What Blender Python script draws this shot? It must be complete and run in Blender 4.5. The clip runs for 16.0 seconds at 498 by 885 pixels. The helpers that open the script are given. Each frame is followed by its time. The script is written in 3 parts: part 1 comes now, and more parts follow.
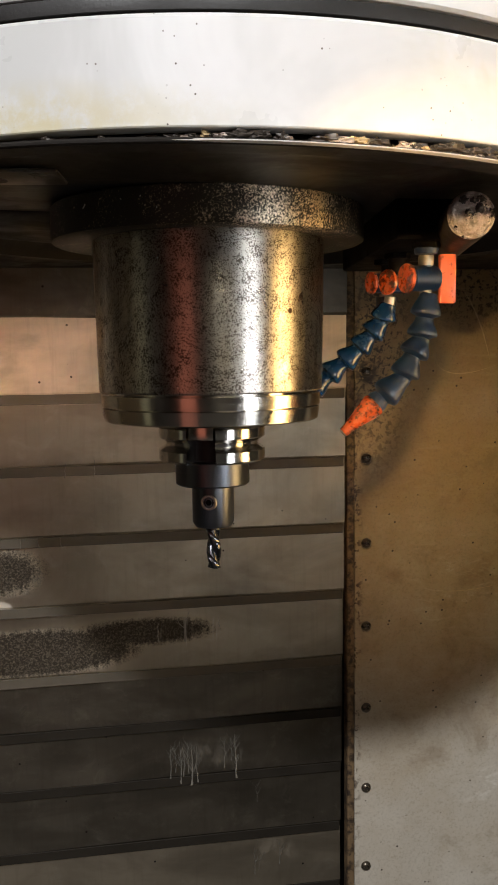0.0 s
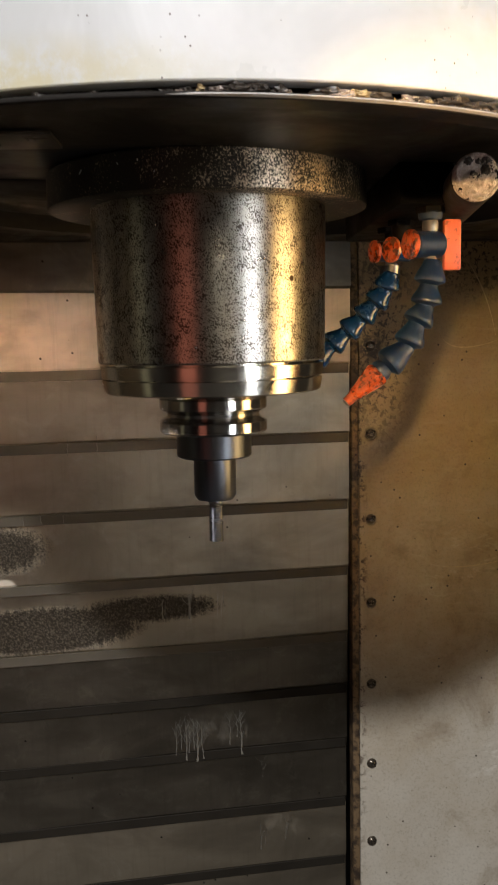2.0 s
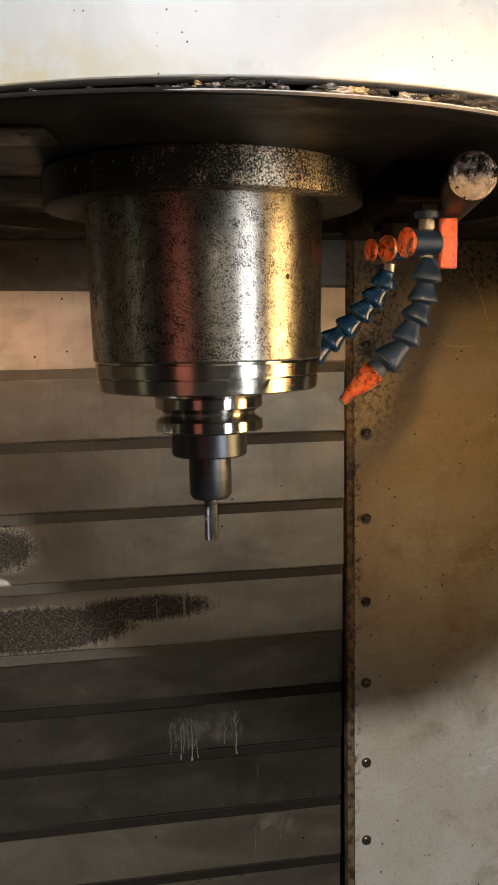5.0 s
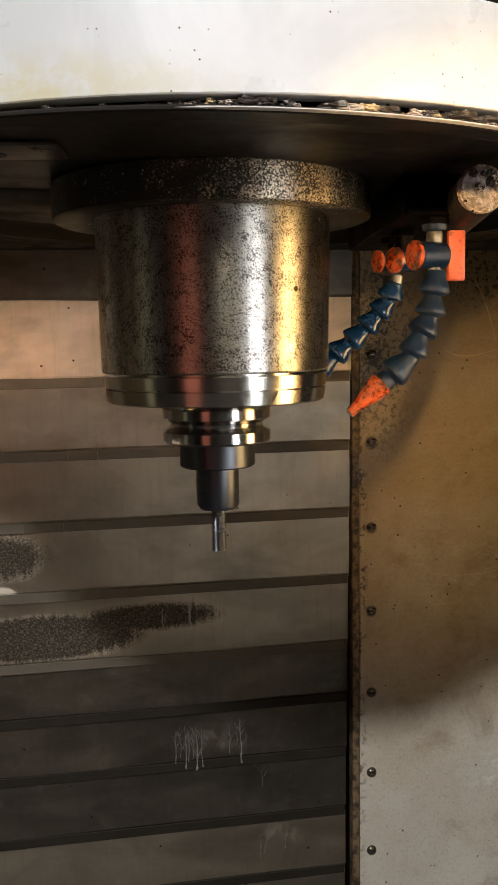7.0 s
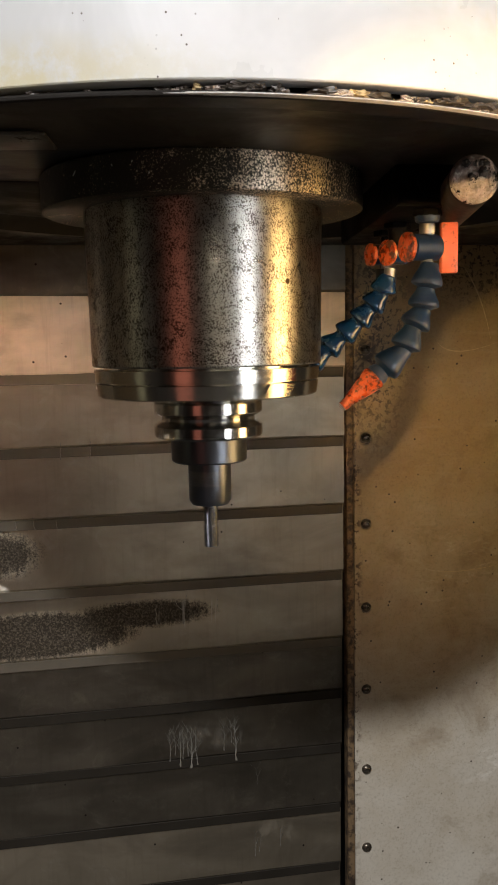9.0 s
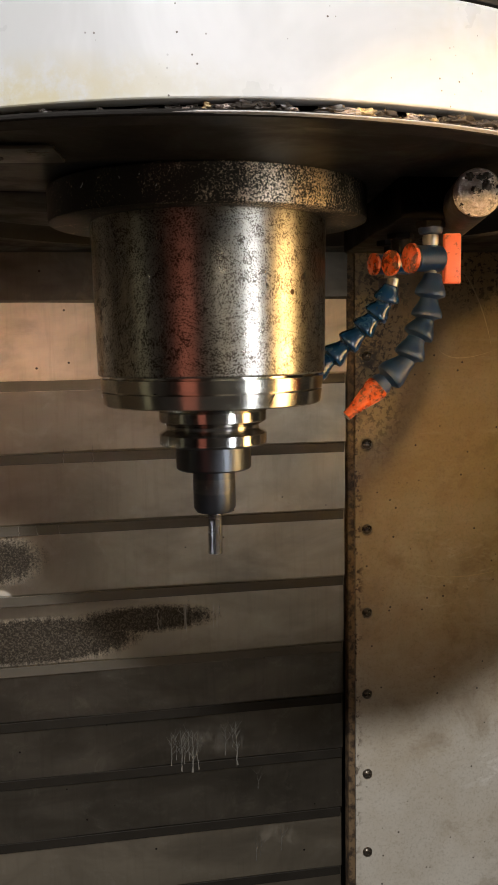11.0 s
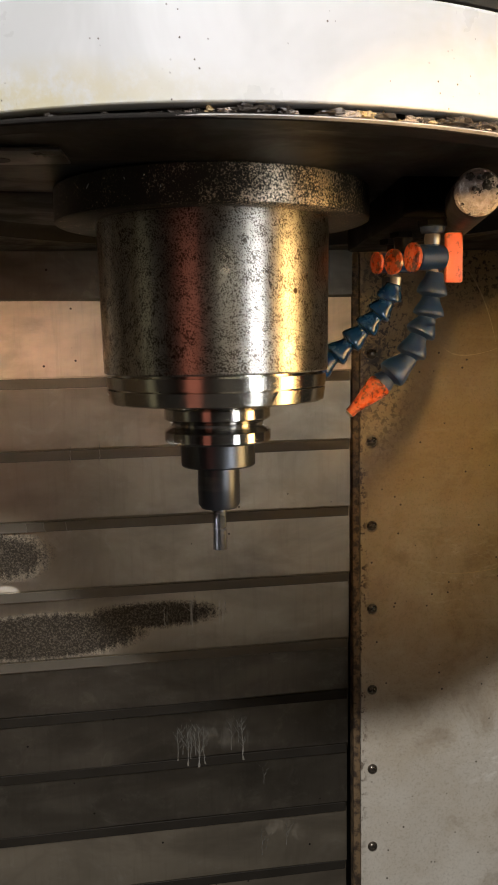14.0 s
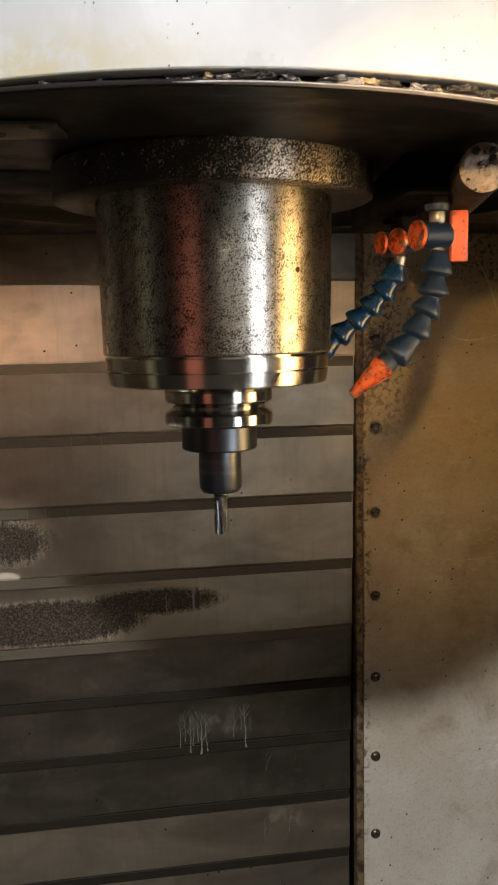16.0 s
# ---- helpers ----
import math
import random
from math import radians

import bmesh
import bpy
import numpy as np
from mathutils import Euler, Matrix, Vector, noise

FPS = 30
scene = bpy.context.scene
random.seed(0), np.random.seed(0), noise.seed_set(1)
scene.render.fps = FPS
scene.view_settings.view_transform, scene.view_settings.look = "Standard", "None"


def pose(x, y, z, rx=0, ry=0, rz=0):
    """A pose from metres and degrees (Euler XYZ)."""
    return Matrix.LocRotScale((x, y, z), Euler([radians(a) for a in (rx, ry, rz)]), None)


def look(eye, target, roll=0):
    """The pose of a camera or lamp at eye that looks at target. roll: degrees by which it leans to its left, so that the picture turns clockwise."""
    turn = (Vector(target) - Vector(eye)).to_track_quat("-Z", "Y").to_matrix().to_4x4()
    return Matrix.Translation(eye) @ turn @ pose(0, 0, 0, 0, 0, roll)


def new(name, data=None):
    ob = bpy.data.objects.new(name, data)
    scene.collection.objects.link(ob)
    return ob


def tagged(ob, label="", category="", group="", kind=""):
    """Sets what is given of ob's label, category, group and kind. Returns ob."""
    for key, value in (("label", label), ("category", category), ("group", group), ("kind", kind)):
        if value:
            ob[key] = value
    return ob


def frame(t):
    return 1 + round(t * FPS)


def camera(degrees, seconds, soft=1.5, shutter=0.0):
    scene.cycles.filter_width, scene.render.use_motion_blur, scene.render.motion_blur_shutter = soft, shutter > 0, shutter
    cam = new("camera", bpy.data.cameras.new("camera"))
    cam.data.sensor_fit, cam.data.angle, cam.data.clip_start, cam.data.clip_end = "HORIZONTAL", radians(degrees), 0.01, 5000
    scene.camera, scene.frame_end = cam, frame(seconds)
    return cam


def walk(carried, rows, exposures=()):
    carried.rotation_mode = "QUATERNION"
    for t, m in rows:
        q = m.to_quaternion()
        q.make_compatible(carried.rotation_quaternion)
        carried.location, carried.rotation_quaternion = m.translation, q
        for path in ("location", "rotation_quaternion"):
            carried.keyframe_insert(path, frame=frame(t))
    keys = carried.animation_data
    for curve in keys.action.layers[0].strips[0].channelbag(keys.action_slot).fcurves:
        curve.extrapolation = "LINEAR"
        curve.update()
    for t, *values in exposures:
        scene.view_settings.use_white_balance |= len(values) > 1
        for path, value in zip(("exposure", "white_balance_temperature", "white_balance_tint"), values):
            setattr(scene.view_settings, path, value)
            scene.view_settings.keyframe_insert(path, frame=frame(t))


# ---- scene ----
ZB = 1.15  # height of the working origin above the shop floor

cam = camera(31.658, 16.0, soft=1.3, shutter=1.9)
# seconds, x, y, z, yaw, pitch, roll
PATH = [
    (0.0, 0.0004, -0.5257, 0.0904, -2.379, -6.048, -0.751),
    (0.5, 0.0013, -0.5242, 0.0899, -2.100, -6.191, -0.829),
    (1.0, 0.0028, -0.5234, 0.0866, -1.898, -6.350, -0.959),
    (1.5, 0.0066, -0.5227, 0.0828, -1.332, -6.633, -1.181),
    (2.0, 0.0025, -0.5192, 0.0838, -2.013, -7.249, -1.168),
    (2.5, 0.0038, -0.5145, 0.0833, -2.061, -7.525, -1.045),
    (3.0, 0.0035, -0.5138, 0.0834, -2.167, -7.649, -1.120),
    (3.5, 0.0015, -0.5156, 0.0829, -2.310, -7.588, -0.997),
    (4.0, 0.0021, -0.5161, 0.0831, -2.440, -7.433, -1.002),
    (6.5, -0.0002, -0.5200, 0.0845, -2.272, -7.073, -1.103),
    (7.0, -0.0009, -0.5184, 0.0863, -2.195, -6.891, -0.973),
    (7.5, 0.0001, -0.5173, 0.0850, -2.198, -6.888, -0.922),
    (8.0, 0.0001, -0.5166, 0.0838, -2.305, -7.030, -0.925),
    (8.5, 0.0013, -0.5139, 0.0827, -2.515, -7.144, -1.068),
    (9.0, 0.0015, -0.5144, 0.0835, -2.459, -7.005, -1.090),
    (11.5, -0.0024, -0.5209, 0.0876, -2.570, -6.815, -0.977),
    (12.0, -0.0005, -0.5239, 0.0867, -2.503, -6.800, -1.022),
    (12.5, -0.0001, -0.5246, 0.0860, -2.391, -6.816, -1.116),
    (13.0, 0.0007, -0.5269, 0.0870, -2.178, -6.823, -1.224),
    (13.5, -0.0013, -0.5263, 0.0886, -2.029, -6.894, -1.162),
    (14.0, -0.0003, -0.5243, 0.0879, -2.071, -6.993, -1.079),
    (14.5, -0.0000, -0.5229, 0.0863, -2.187, -7.075, -1.049),
    (15.0, -0.0021, -0.5221, 0.0860, -2.205, -7.219, -1.080),
    (15.5, -0.0005, -0.5207, 0.0838, -2.166, -7.366, -1.238),
    (16.0, 0.0010, -0.5176, 0.0828, -1.823, -7.656, -1.139),
]
walk(cam, [(t, pose(px, py, pz + ZB, 0, 0, yaw) @ pose(0, 0, 0, 90 + pitch) @ pose(0, 0, 0, 0, 0, roll))
           for t, px, py, pz, yaw, pitch, roll in PATH], exposures=[(0, 0.0), (16, 0.0)])

# ---------------------------------------------------------------- light
world = bpy.data.worlds.new("shop_air")
scene.world = world
world.use_nodes = True
world.node_tree.nodes["Background"].inputs[0].default_value = (0.9, 0.85, 0.8, 1)
world.node_tree.nodes["Background"].inputs[1].default_value = 0.008


def area(name, eye, target, sx, sy, watts, colour):
    data = bpy.data.lights.new(name, "AREA")
    data.shape, data.size, data.size_y, data.energy, data.color = "RECTANGLE", sx, sy, watts, colour
    ob = new(name, data)
    m = look((eye[0], eye[1], eye[2] + ZB), (target[0], target[1], target[2] + ZB))
    ob.matrix_world = m
    return ob


area("ceiling_lamp", (-0.42, -2.30, 1.86), (0.05, 0.0, 0.0), 0.20, 0.12, 90.0, (0.98, 0.98, 1.0))
# unseen front light, added to lift the barrel's middle and the cover plates
area("front_fill", (0.90, -3.30, 0.78), (0.0, 0.0, 0.0), 1.3, 0.5, 4.2, (1.0, 0.90, 0.72))
# fill added to brighten the room behind the camera
area("shop_fill", (0.6, -3.0, 1.9), (0.6, -3.05, 0.0), 1.2, 0.3, 10.0, (1.0, 0.92, 0.80))
window = area("shop_window", (0.86, -1.02, -0.03), (-0.04, 0, 0.10), 0.24, 0.8, 0.36, (0.90, 0.94, 1.0))
window.data.spread = radians(32)
work = area("work_lamp", (0.98, -0.26, -0.03), (0.0, 0.0, 0.10), 0.29, 0.9, 1.05, (1.0, 0.64, 0.25))
work.data.spread = radians(50)
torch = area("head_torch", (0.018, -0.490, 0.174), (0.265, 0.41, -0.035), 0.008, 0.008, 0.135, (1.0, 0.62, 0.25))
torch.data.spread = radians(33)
# unseen red light, added for the red strip reflected in the barrel
area("red_strip_light", (-0.44, -1.05, 0.06), (0, 0, 0.1), 0.30, 0.9, 0.36, (1.0, 0.31, 0.21))
# unseen dim light, added for the olive strip on the barrel's left
area("olive_strip_light", (-0.80, -0.32, 0.06), (0, 0, 0.06), 0.12, 0.8, 0.055, (0.9, 0.85, 0.55))
# narrow fill added to brighten the clean plate, kept off the barrel
side = area("plate_fill", (-0.70, 0.10, 0.10), (-0.04, 0.38, 0.045), 0.08, 0.08, 0.15, (1.0, 0.64, 0.42))
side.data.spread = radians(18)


# ---------------------------------------------------------------- materials
class Nodes:
    """A small builder of node materials."""

    def __init__(self, name, base=(0.5, 0.5, 0.5), rough=0.5, metal=0.0):
        self.mat = bpy.data.materials.new(name)
        self.mat.use_nodes = True
        self.tree = self.mat.node_tree
        self.bsdf = self.tree.nodes["Principled BSDF"]
        self.set("Base Color", (*base, 1))
        self.set("Roughness", rough)
        self.set("Metallic", metal)
        co = self.tree.nodes.new("ShaderNodeTexCoord")
        self.coord = co.outputs["Object"]
        geo = self.tree.nodes.new("ShaderNodeNewGeometry")
        self.place = geo.outputs["Position"]

    def turned(self, amount=0.75):
        """Highlights drawn out along the axis, as on lathe-turned metal."""
        t = self.tree.nodes.new("ShaderNodeTangent")
        t.direction_type, t.axis = "RADIAL", "Z"
        self.tree.links.new(t.outputs["Tangent"], self.bsdf.inputs["Tangent"])
        self.set("Anisotropic", amount)
        self.set("Anisotropic Rotation", 0.25)

    def set(self, key, value):
        if isinstance(value, bpy.types.NodeSocket):
            self.tree.links.new(value, self.bsdf.inputs[key])
        else:
            self.bsdf.inputs[key].default_value = value

    def scaled(self, sx, sy, sz, world=False, shift=(0, 0, 0)):
        n = self.tree.nodes.new("ShaderNodeMapping")
        n.inputs["Scale"].default_value = (sx, sy, sz)
        n.inputs["Location"].default_value = shift
        self.tree.links.new(self.place if world else self.coord, n.inputs["Vector"])
        return n.outputs["Vector"]

    def noise(self, scale, detail=4.0, rough=0.55, vec=None, warp=0.0):
        n = self.tree.nodes.new("ShaderNodeTexNoise")
        n.inputs["Scale"].default_value = scale
        n.inputs["Detail"].default_value = detail
        n.inputs["Roughness"].default_value = rough
        n.inputs["Distortion"].default_value = warp
        self.tree.links.new(vec or self.coord, n.inputs["Vector"])
        return n.outputs["Fac"]

    def cells(self, scale, vec=None):
        n = self.tree.nodes.new("ShaderNodeTexVoronoi")
        n.inputs["Scale"].default_value = scale
        self.tree.links.new(vec or self.coord, n.inputs["Vector"])
        return n.outputs["Distance"]

    def ramp(self, fac, lo, hi, a=0.0, b=1.0):
        n = self.tree.nodes.new("ShaderNodeMapRange")
        n.interpolation_type = "SMOOTHSTEP"
        for k, v in (("From Min", lo), ("From Max", hi), ("To Min", a), ("To Max", b)):
            n.inputs[k].default_value = v
        self.tree.links.new(fac, n.inputs["Value"])
        return n.outputs["Result"]

    def math(self, op, a, b=None):
        n = self.tree.nodes.new("ShaderNodeMath")
        n.operation = op
        for i, v in enumerate((a, b)):
            if v is None:
                continue
            if isinstance(v, bpy.types.NodeSocket):
                self.tree.links.new(v, n.inputs[i])
            else:
                n.inputs[i].default_value = v
        return n.outputs[0]

    def mix(self, fac, a, b):
        n = self.tree.nodes.new("ShaderNodeMix")
        n.data_type = "RGBA"
        for key, v in ((0, fac), (6, a), (7, b)):
            if isinstance(v, bpy.types.NodeSocket):
                self.tree.links.new(v, n.inputs[key])
            else:
                n.inputs[key].default_value = v if key == 0 else (*v, 1)
        return n.outputs[2]

    def spot(self, centre, rx, ry, rz, edge=0.35):
        """1 inside an ellipsoid round a place, fading to 0 at its edge."""
        n = self.tree.nodes.new("ShaderNodeVectorMath")
        n.operation = "SUBTRACT"
        self.tree.links.new(self.place, n.inputs[0])
        n.inputs[1].default_value = (centre[0], centre[1], centre[2] + ZB)
        k = self.tree.nodes.new("ShaderNodeVectorMath")
        k.operation = "MULTIPLY"
        self.tree.links.new(n.outputs[0], k.inputs[0])
        k.inputs[1].default_value = (1 / rx, 1 / ry, 1 / rz)
        d = self.tree.nodes.new("ShaderNodeVectorMath")
        d.operation = "LENGTH"
        self.tree.links.new(k.outputs[0], d.inputs[0])
        return self.ramp(d.outputs["Value"], 1 - edge, 1, 1, 0)

    def bump(self, height, strength=0.3, distance=0.001):
        n = self.tree.nodes.new("ShaderNodeBump")
        n.inputs["Strength"].default_value = strength
        n.inputs["Distance"].default_value = distance
        self.tree.links.new(height, n.inputs["Height"])
        self.tree.links.new(n.outputs["Normal"], self.bsdf.inputs["Normal"])


def pitted_steel():
    """Old ground steel, speckled with dark coolant spots and pits."""
    n = Nodes("pitted_steel", (0.5, 0.48, 0.45), 0.3, 1.0)
    patch = n.noise(55, 4, 0.6)
    drift = n.math("MULTIPLY", n.math("SUBTRACT", n.noise(150, 5, 0.65), 0.5), 0.9)
    dust = n.ramp(n.math("SUBTRACT", n.cells(1400), drift), 0.30, 0.48, 0.85, 0)
    small = n.ramp(n.math("SUBTRACT", n.cells(800), drift), 0.26, 0.34, 1, 0)
    large = n.ramp(n.math("SUBTRACT", n.cells(420, n.scaled(1, 1, 0.8)), n.math("MULTIPLY", drift, 0.7)), 0.14, 0.22, 1, 0)
    spots = n.math("MULTIPLY", n.math("MAXIMUM", dust, n.math("MAXIMUM", small, large)), 0.88)
    spots = n.math("MAXIMUM", spots, n.spot((0.0433, -0.0516, 0.1108), 0.0016, 0.003, 0.002, 0.3))
    tone = n.mix(n.noise(30, 3), (0.52, 0.48, 0.40), (0.70, 0.67, 0.61))
    tone = n.mix(n.ramp(n.noise(1.0, 3, 0.6, n.scaled(160, 160, 9)), 0.45, 0.75, 0, 0.4), tone, (0.30, 0.26, 0.19))
    n.set("Base Color", n.mix(spots, tone, (0.055, 0.036, 0.024)))
    n.set("Roughness", n.math("ADD", n.math("MULTIPLY", spots, 0.22), n.ramp(patch, 0.3, 0.7, 0.27, 0.38)))
    n.bump(n.math("SUBTRACT", n.math("MULTIPLY", n.noise(420, 4), 0.5), spots), 0.14, 0.0002)
    n.turned(0.75)
    return n.mat


def crusted_steel():
    """Collar steel with heavy brown crust of dried coolant and chips, its spread following the light."""
    n = Nodes("crusted_steel", (0.2, 0.17, 0.14), 0.45, 0.8)
    fine = n.noise(900, 6, 0.75)
    patch = n.noise(60, 4, 0.6)
    both = n.math("ADD", n.math("MULTIPLY", fine, 0.75), n.math("MULTIPLY", patch, 0.25))
    # crust thinned where lamps gleam and thickened elsewhere: shading put into the colour
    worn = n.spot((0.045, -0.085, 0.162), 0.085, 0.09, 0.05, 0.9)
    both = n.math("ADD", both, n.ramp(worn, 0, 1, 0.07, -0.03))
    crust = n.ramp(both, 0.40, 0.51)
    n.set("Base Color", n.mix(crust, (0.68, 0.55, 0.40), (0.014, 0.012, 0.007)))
    n.set("Metallic", n.ramp(crust, 0, 1, 1.0, 0.3))
    n.set("Roughness", n.ramp(crust, 0, 1, 0.36, 0.6))
    n.bump(fine, 0.22, 0.0004)
    n.turned(0.85)
    return n.mat


def clean_steel(name, tone, rough, turned=600.0, drawn=0.6):
    """Machined steel with fine turning lines."""
    n = Nodes(name, tone, rough, 1.0)
    lines = n.noise(1.0, 2, 0.5, n.scaled(25, 25, turned))
    smear = n.noise(70, 4)
    n.set("Base Color", n.mix(smear, tuple(c * 0.85 for c in tone), tone))
    n.set("Roughness", n.math("ADD", n.ramp(lines, 0.3, 0.7, -0.03, 0.03), n.ramp(smear, 0.3, 0.7, rough - 0.03, rough + 0.04)))
    n.bump(lines, 0.03, 0.0001)
    n.turned(drawn)
    return n.mat


def white_enamel():
    """Glossy white machine enamel, yellowed and spotted near the lower rim."""
    n = Nodes("white_enamel", (0.8, 0.79, 0.76), 0.3)
    cloud = n.ramp(n.noise(11, 5, 0.65, None, 0.5), 0.36, 0.62)
    low = n.noise(22, 5, 0.65)
    stain = n.math("MULTIPLY", n.ramp(n.noise(46, 6, 0.78), 0.32, 0.58), n.spot((-0.070, -0.2, 0.168), 0.105, 0.2, 0.018, 0.9))
    stain2 = n.math("MULTIPLY", n.ramp(n.noise(14, 5, 0.7), 0.5, 0.75), n.spot((0.11, -0.2, 0.205), 0.06, 0.2, 0.03, 0.9))
    both = n.math("MAXIMUM", stain, stain2)
    tone = n.mix(cloud, (0.57, 0.575, 0.56), (0.70, 0.70, 0.69))
    tone = n.mix(n.math("MULTIPLY", both, 0.85), tone, (0.56, 0.50, 0.31))
    chips = n.math("MULTIPLY", n.ramp(n.cells(260), 0.06, 0.12, 1, 0), n.ramp(n.noise(30, 2), 0.55, 0.6))
    n.set("Base Color", n.mix(chips, tone, (0.10, 0.08, 0.06)))
    n.set("Roughness", n.ramp(low, 0.3, 0.7, 0.26, 0.42))
    n.bump(n.noise(60, 3), 0.08, 0.001)
    return n.mat


def oily_black():
    """Dark paint under a film of oil."""
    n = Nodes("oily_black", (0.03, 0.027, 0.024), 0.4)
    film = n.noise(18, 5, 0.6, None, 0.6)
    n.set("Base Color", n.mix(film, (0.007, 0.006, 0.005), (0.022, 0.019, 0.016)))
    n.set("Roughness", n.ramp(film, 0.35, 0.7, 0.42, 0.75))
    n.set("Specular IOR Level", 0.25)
    n.bump(n.noise(120, 4), 0.25, 0.001)
    return n.mat


def cover_steel(name="cover_steel", clean=False, dark_tone=False):
    """Stainless way cover plate: brushed, dulled by coolant, with dried residue."""
    n = Nodes(name, (0.45, 0.43, 0.4), 0.4, 0.9)
    grain = n.noise(1.0, 3, 0.6, n.scaled(6, 6, 900, True))
    cloud = n.noise(7, 5, 0.6, n.scaled(1, 1, 2.2, True), 0.5)
    drip = n.noise(1.0, 4, 0.6, n.scaled(170, 170, 14, True))
    tone = n.mix(cloud, (0.62, 0.50, 0.37), (0.76, 0.64, 0.50)) if clean else n.mix(cloud, (0.32, 0.27, 0.195), (0.50, 0.43, 0.325))
    # darker version for plate 0 and plates 6 to 8
    if dark_tone:
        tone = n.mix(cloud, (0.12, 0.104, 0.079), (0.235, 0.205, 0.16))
    tone = n.mix(n.math("MULTIPLY", n.ramp(drip, 0.50, 0.66), 0.11), tone, (0.06, 0.05, 0.037) if dark_tone else (0.15, 0.125, 0.092))
    tone = n.mix(n.math("MULTIPLY", n.ramp(n.noise(38, 6, 0.75, n.place, 0.6), 0.52, 0.70), 0.35), tone, (0.34, 0.30, 0.235) if dark_tone else (0.52, 0.46, 0.37))
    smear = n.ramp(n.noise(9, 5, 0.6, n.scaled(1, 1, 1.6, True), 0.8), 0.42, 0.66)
    tone = n.mix(n.math("MULTIPLY", smear, 0.38), tone, (0.055, 0.048, 0.036) if dark_tone else (0.20, 0.17, 0.125))
    # dried crust in ragged bands along some plates
    ragged = n.math("ADD", n.math("MULTIPLY", drip, 0.30), n.math("MULTIPLY", n.noise(420, 6, 0.85, n.place), 0.70))
    where = n.math("MAXIMUM", n.spot((-0.185, 0.35, -0.2185), 0.130, 0.3, 0.031, 0.6),
                   n.math("MAXIMUM", n.spot((-0.075, 0.365, -0.203), 0.100, 0.3, 0.020, 0.85), n.math("MULTIPLY", n.spot((-0.218, 0.35, -0.131), 0.066, 0.3, 0.036, 0.9), 0.80)))
    crust = n.ramp(n.math("ADD", where, n.math("MULTIPLY", n.math("SUBTRACT", ragged, 0.5), 2.4)), 0.0, 0.55, 0, 0.96)
    crust = n.math("MULTIPLY", crust, n.ramp(where, 0.05, 0.2))
    crust = n.math("MULTIPLY", crust, n.ramp(n.noise(480, 4, 0.75, n.place), 0.34, 0.56, 0.80, 1.0))
    tone = n.mix(crust, tone, (0.011, 0.008, 0.006))
    n.set("Specular IOR Level", n.ramp(crust, 0, 1, 0.5, 0.08))
    # pale splashes that ran down
    wisp = n.ramp(n.noise(55, 5, 0.7, n.scaled(1.5, 1.5, 0.9, True), 0.6), 0.42, 0.68)
    runs = n.ramp(n.noise(1.0, 3, 0.6, n.scaled(120, 120, 8, True)), 0.58, 0.66)
    pale = n.math("MAXIMUM", n.math("MULTIPLY", wisp, n.math("MAXIMUM", n.math("MULTIPLY", n.spot((-0.012, 0.36, -0.345), 0.060, 0.3, 0.026, 0.9), 0.4), n.math("MULTIPLY", n.spot((0.06, 0.36, -0.47), 0.05, 0.3, 0.03, 0.9), 0.3))),
                  n.math("MULTIPLY", runs, n.math("MAXIMUM", n.math("MULTIPLY", n.spot((-0.008, 0.36, -0.358), 0.058, 0.3, 0.030, 0.4), 0.3), n.math("MAXIMUM", n.spot((-0.02, 0.36, -0.205), 0.05, 0.3, 0.02, 0.5),
                  n.spot((-0.18, 0.36, -0.10), 0.06, 0.3, 0.012, 0.5)))))
    pale = n.math("MAXIMUM", pale, n.spot((-0.219, 0.35, -0.170), 0.016, 0.3, 0.011, 0.3))
    tone = n.mix(n.math("MULTIPLY", pale, 0.32), tone, (0.62, 0.60, 0.55))
    dark = n.math("MULTIPLY", n.ramp(n.noise(6, 4, 0.6, n.scaled(1, 1, 2.5, True), 0.4), 0.45, 0.7), 0.5)
    dark = n.math("MULTIPLY", dark, n.math("SUBTRACT", 1.0, crust))
    tone = n.mix(dark, tone, (0.05, 0.043, 0.033) if dark_tone else (0.17, 0.145, 0.11))
    dots = n.math("MULTIPLY", n.ramp(n.cells(60, n.place), 0.05, 0.09, 1, 0), n.ramp(n.noise(25, 2, 0.5, n.place), 0.56, 0.6))
    tone = n.mix(dots, tone, (0.04, 0.03, 0.025))
    n.set("Base Color", tone)
    film = n.math("MAXIMUM", crust, pale)
    n.set("Metallic", n.ramp(film, 0, 1, 0.7 if clean else 0.93, 0.1))
    n.set("Roughness", n.math("ADD", n.ramp(cloud, 0.3, 0.7, 0.46 if clean else 0.34, 0.54 if clean else 0.44), n.math("MULTIPLY", film, 0.25)))
    n.bump(n.math("ADD", n.math("MULTIPLY", grain, 0.3), cloud), 0.12, 0.001)
    return n.mat


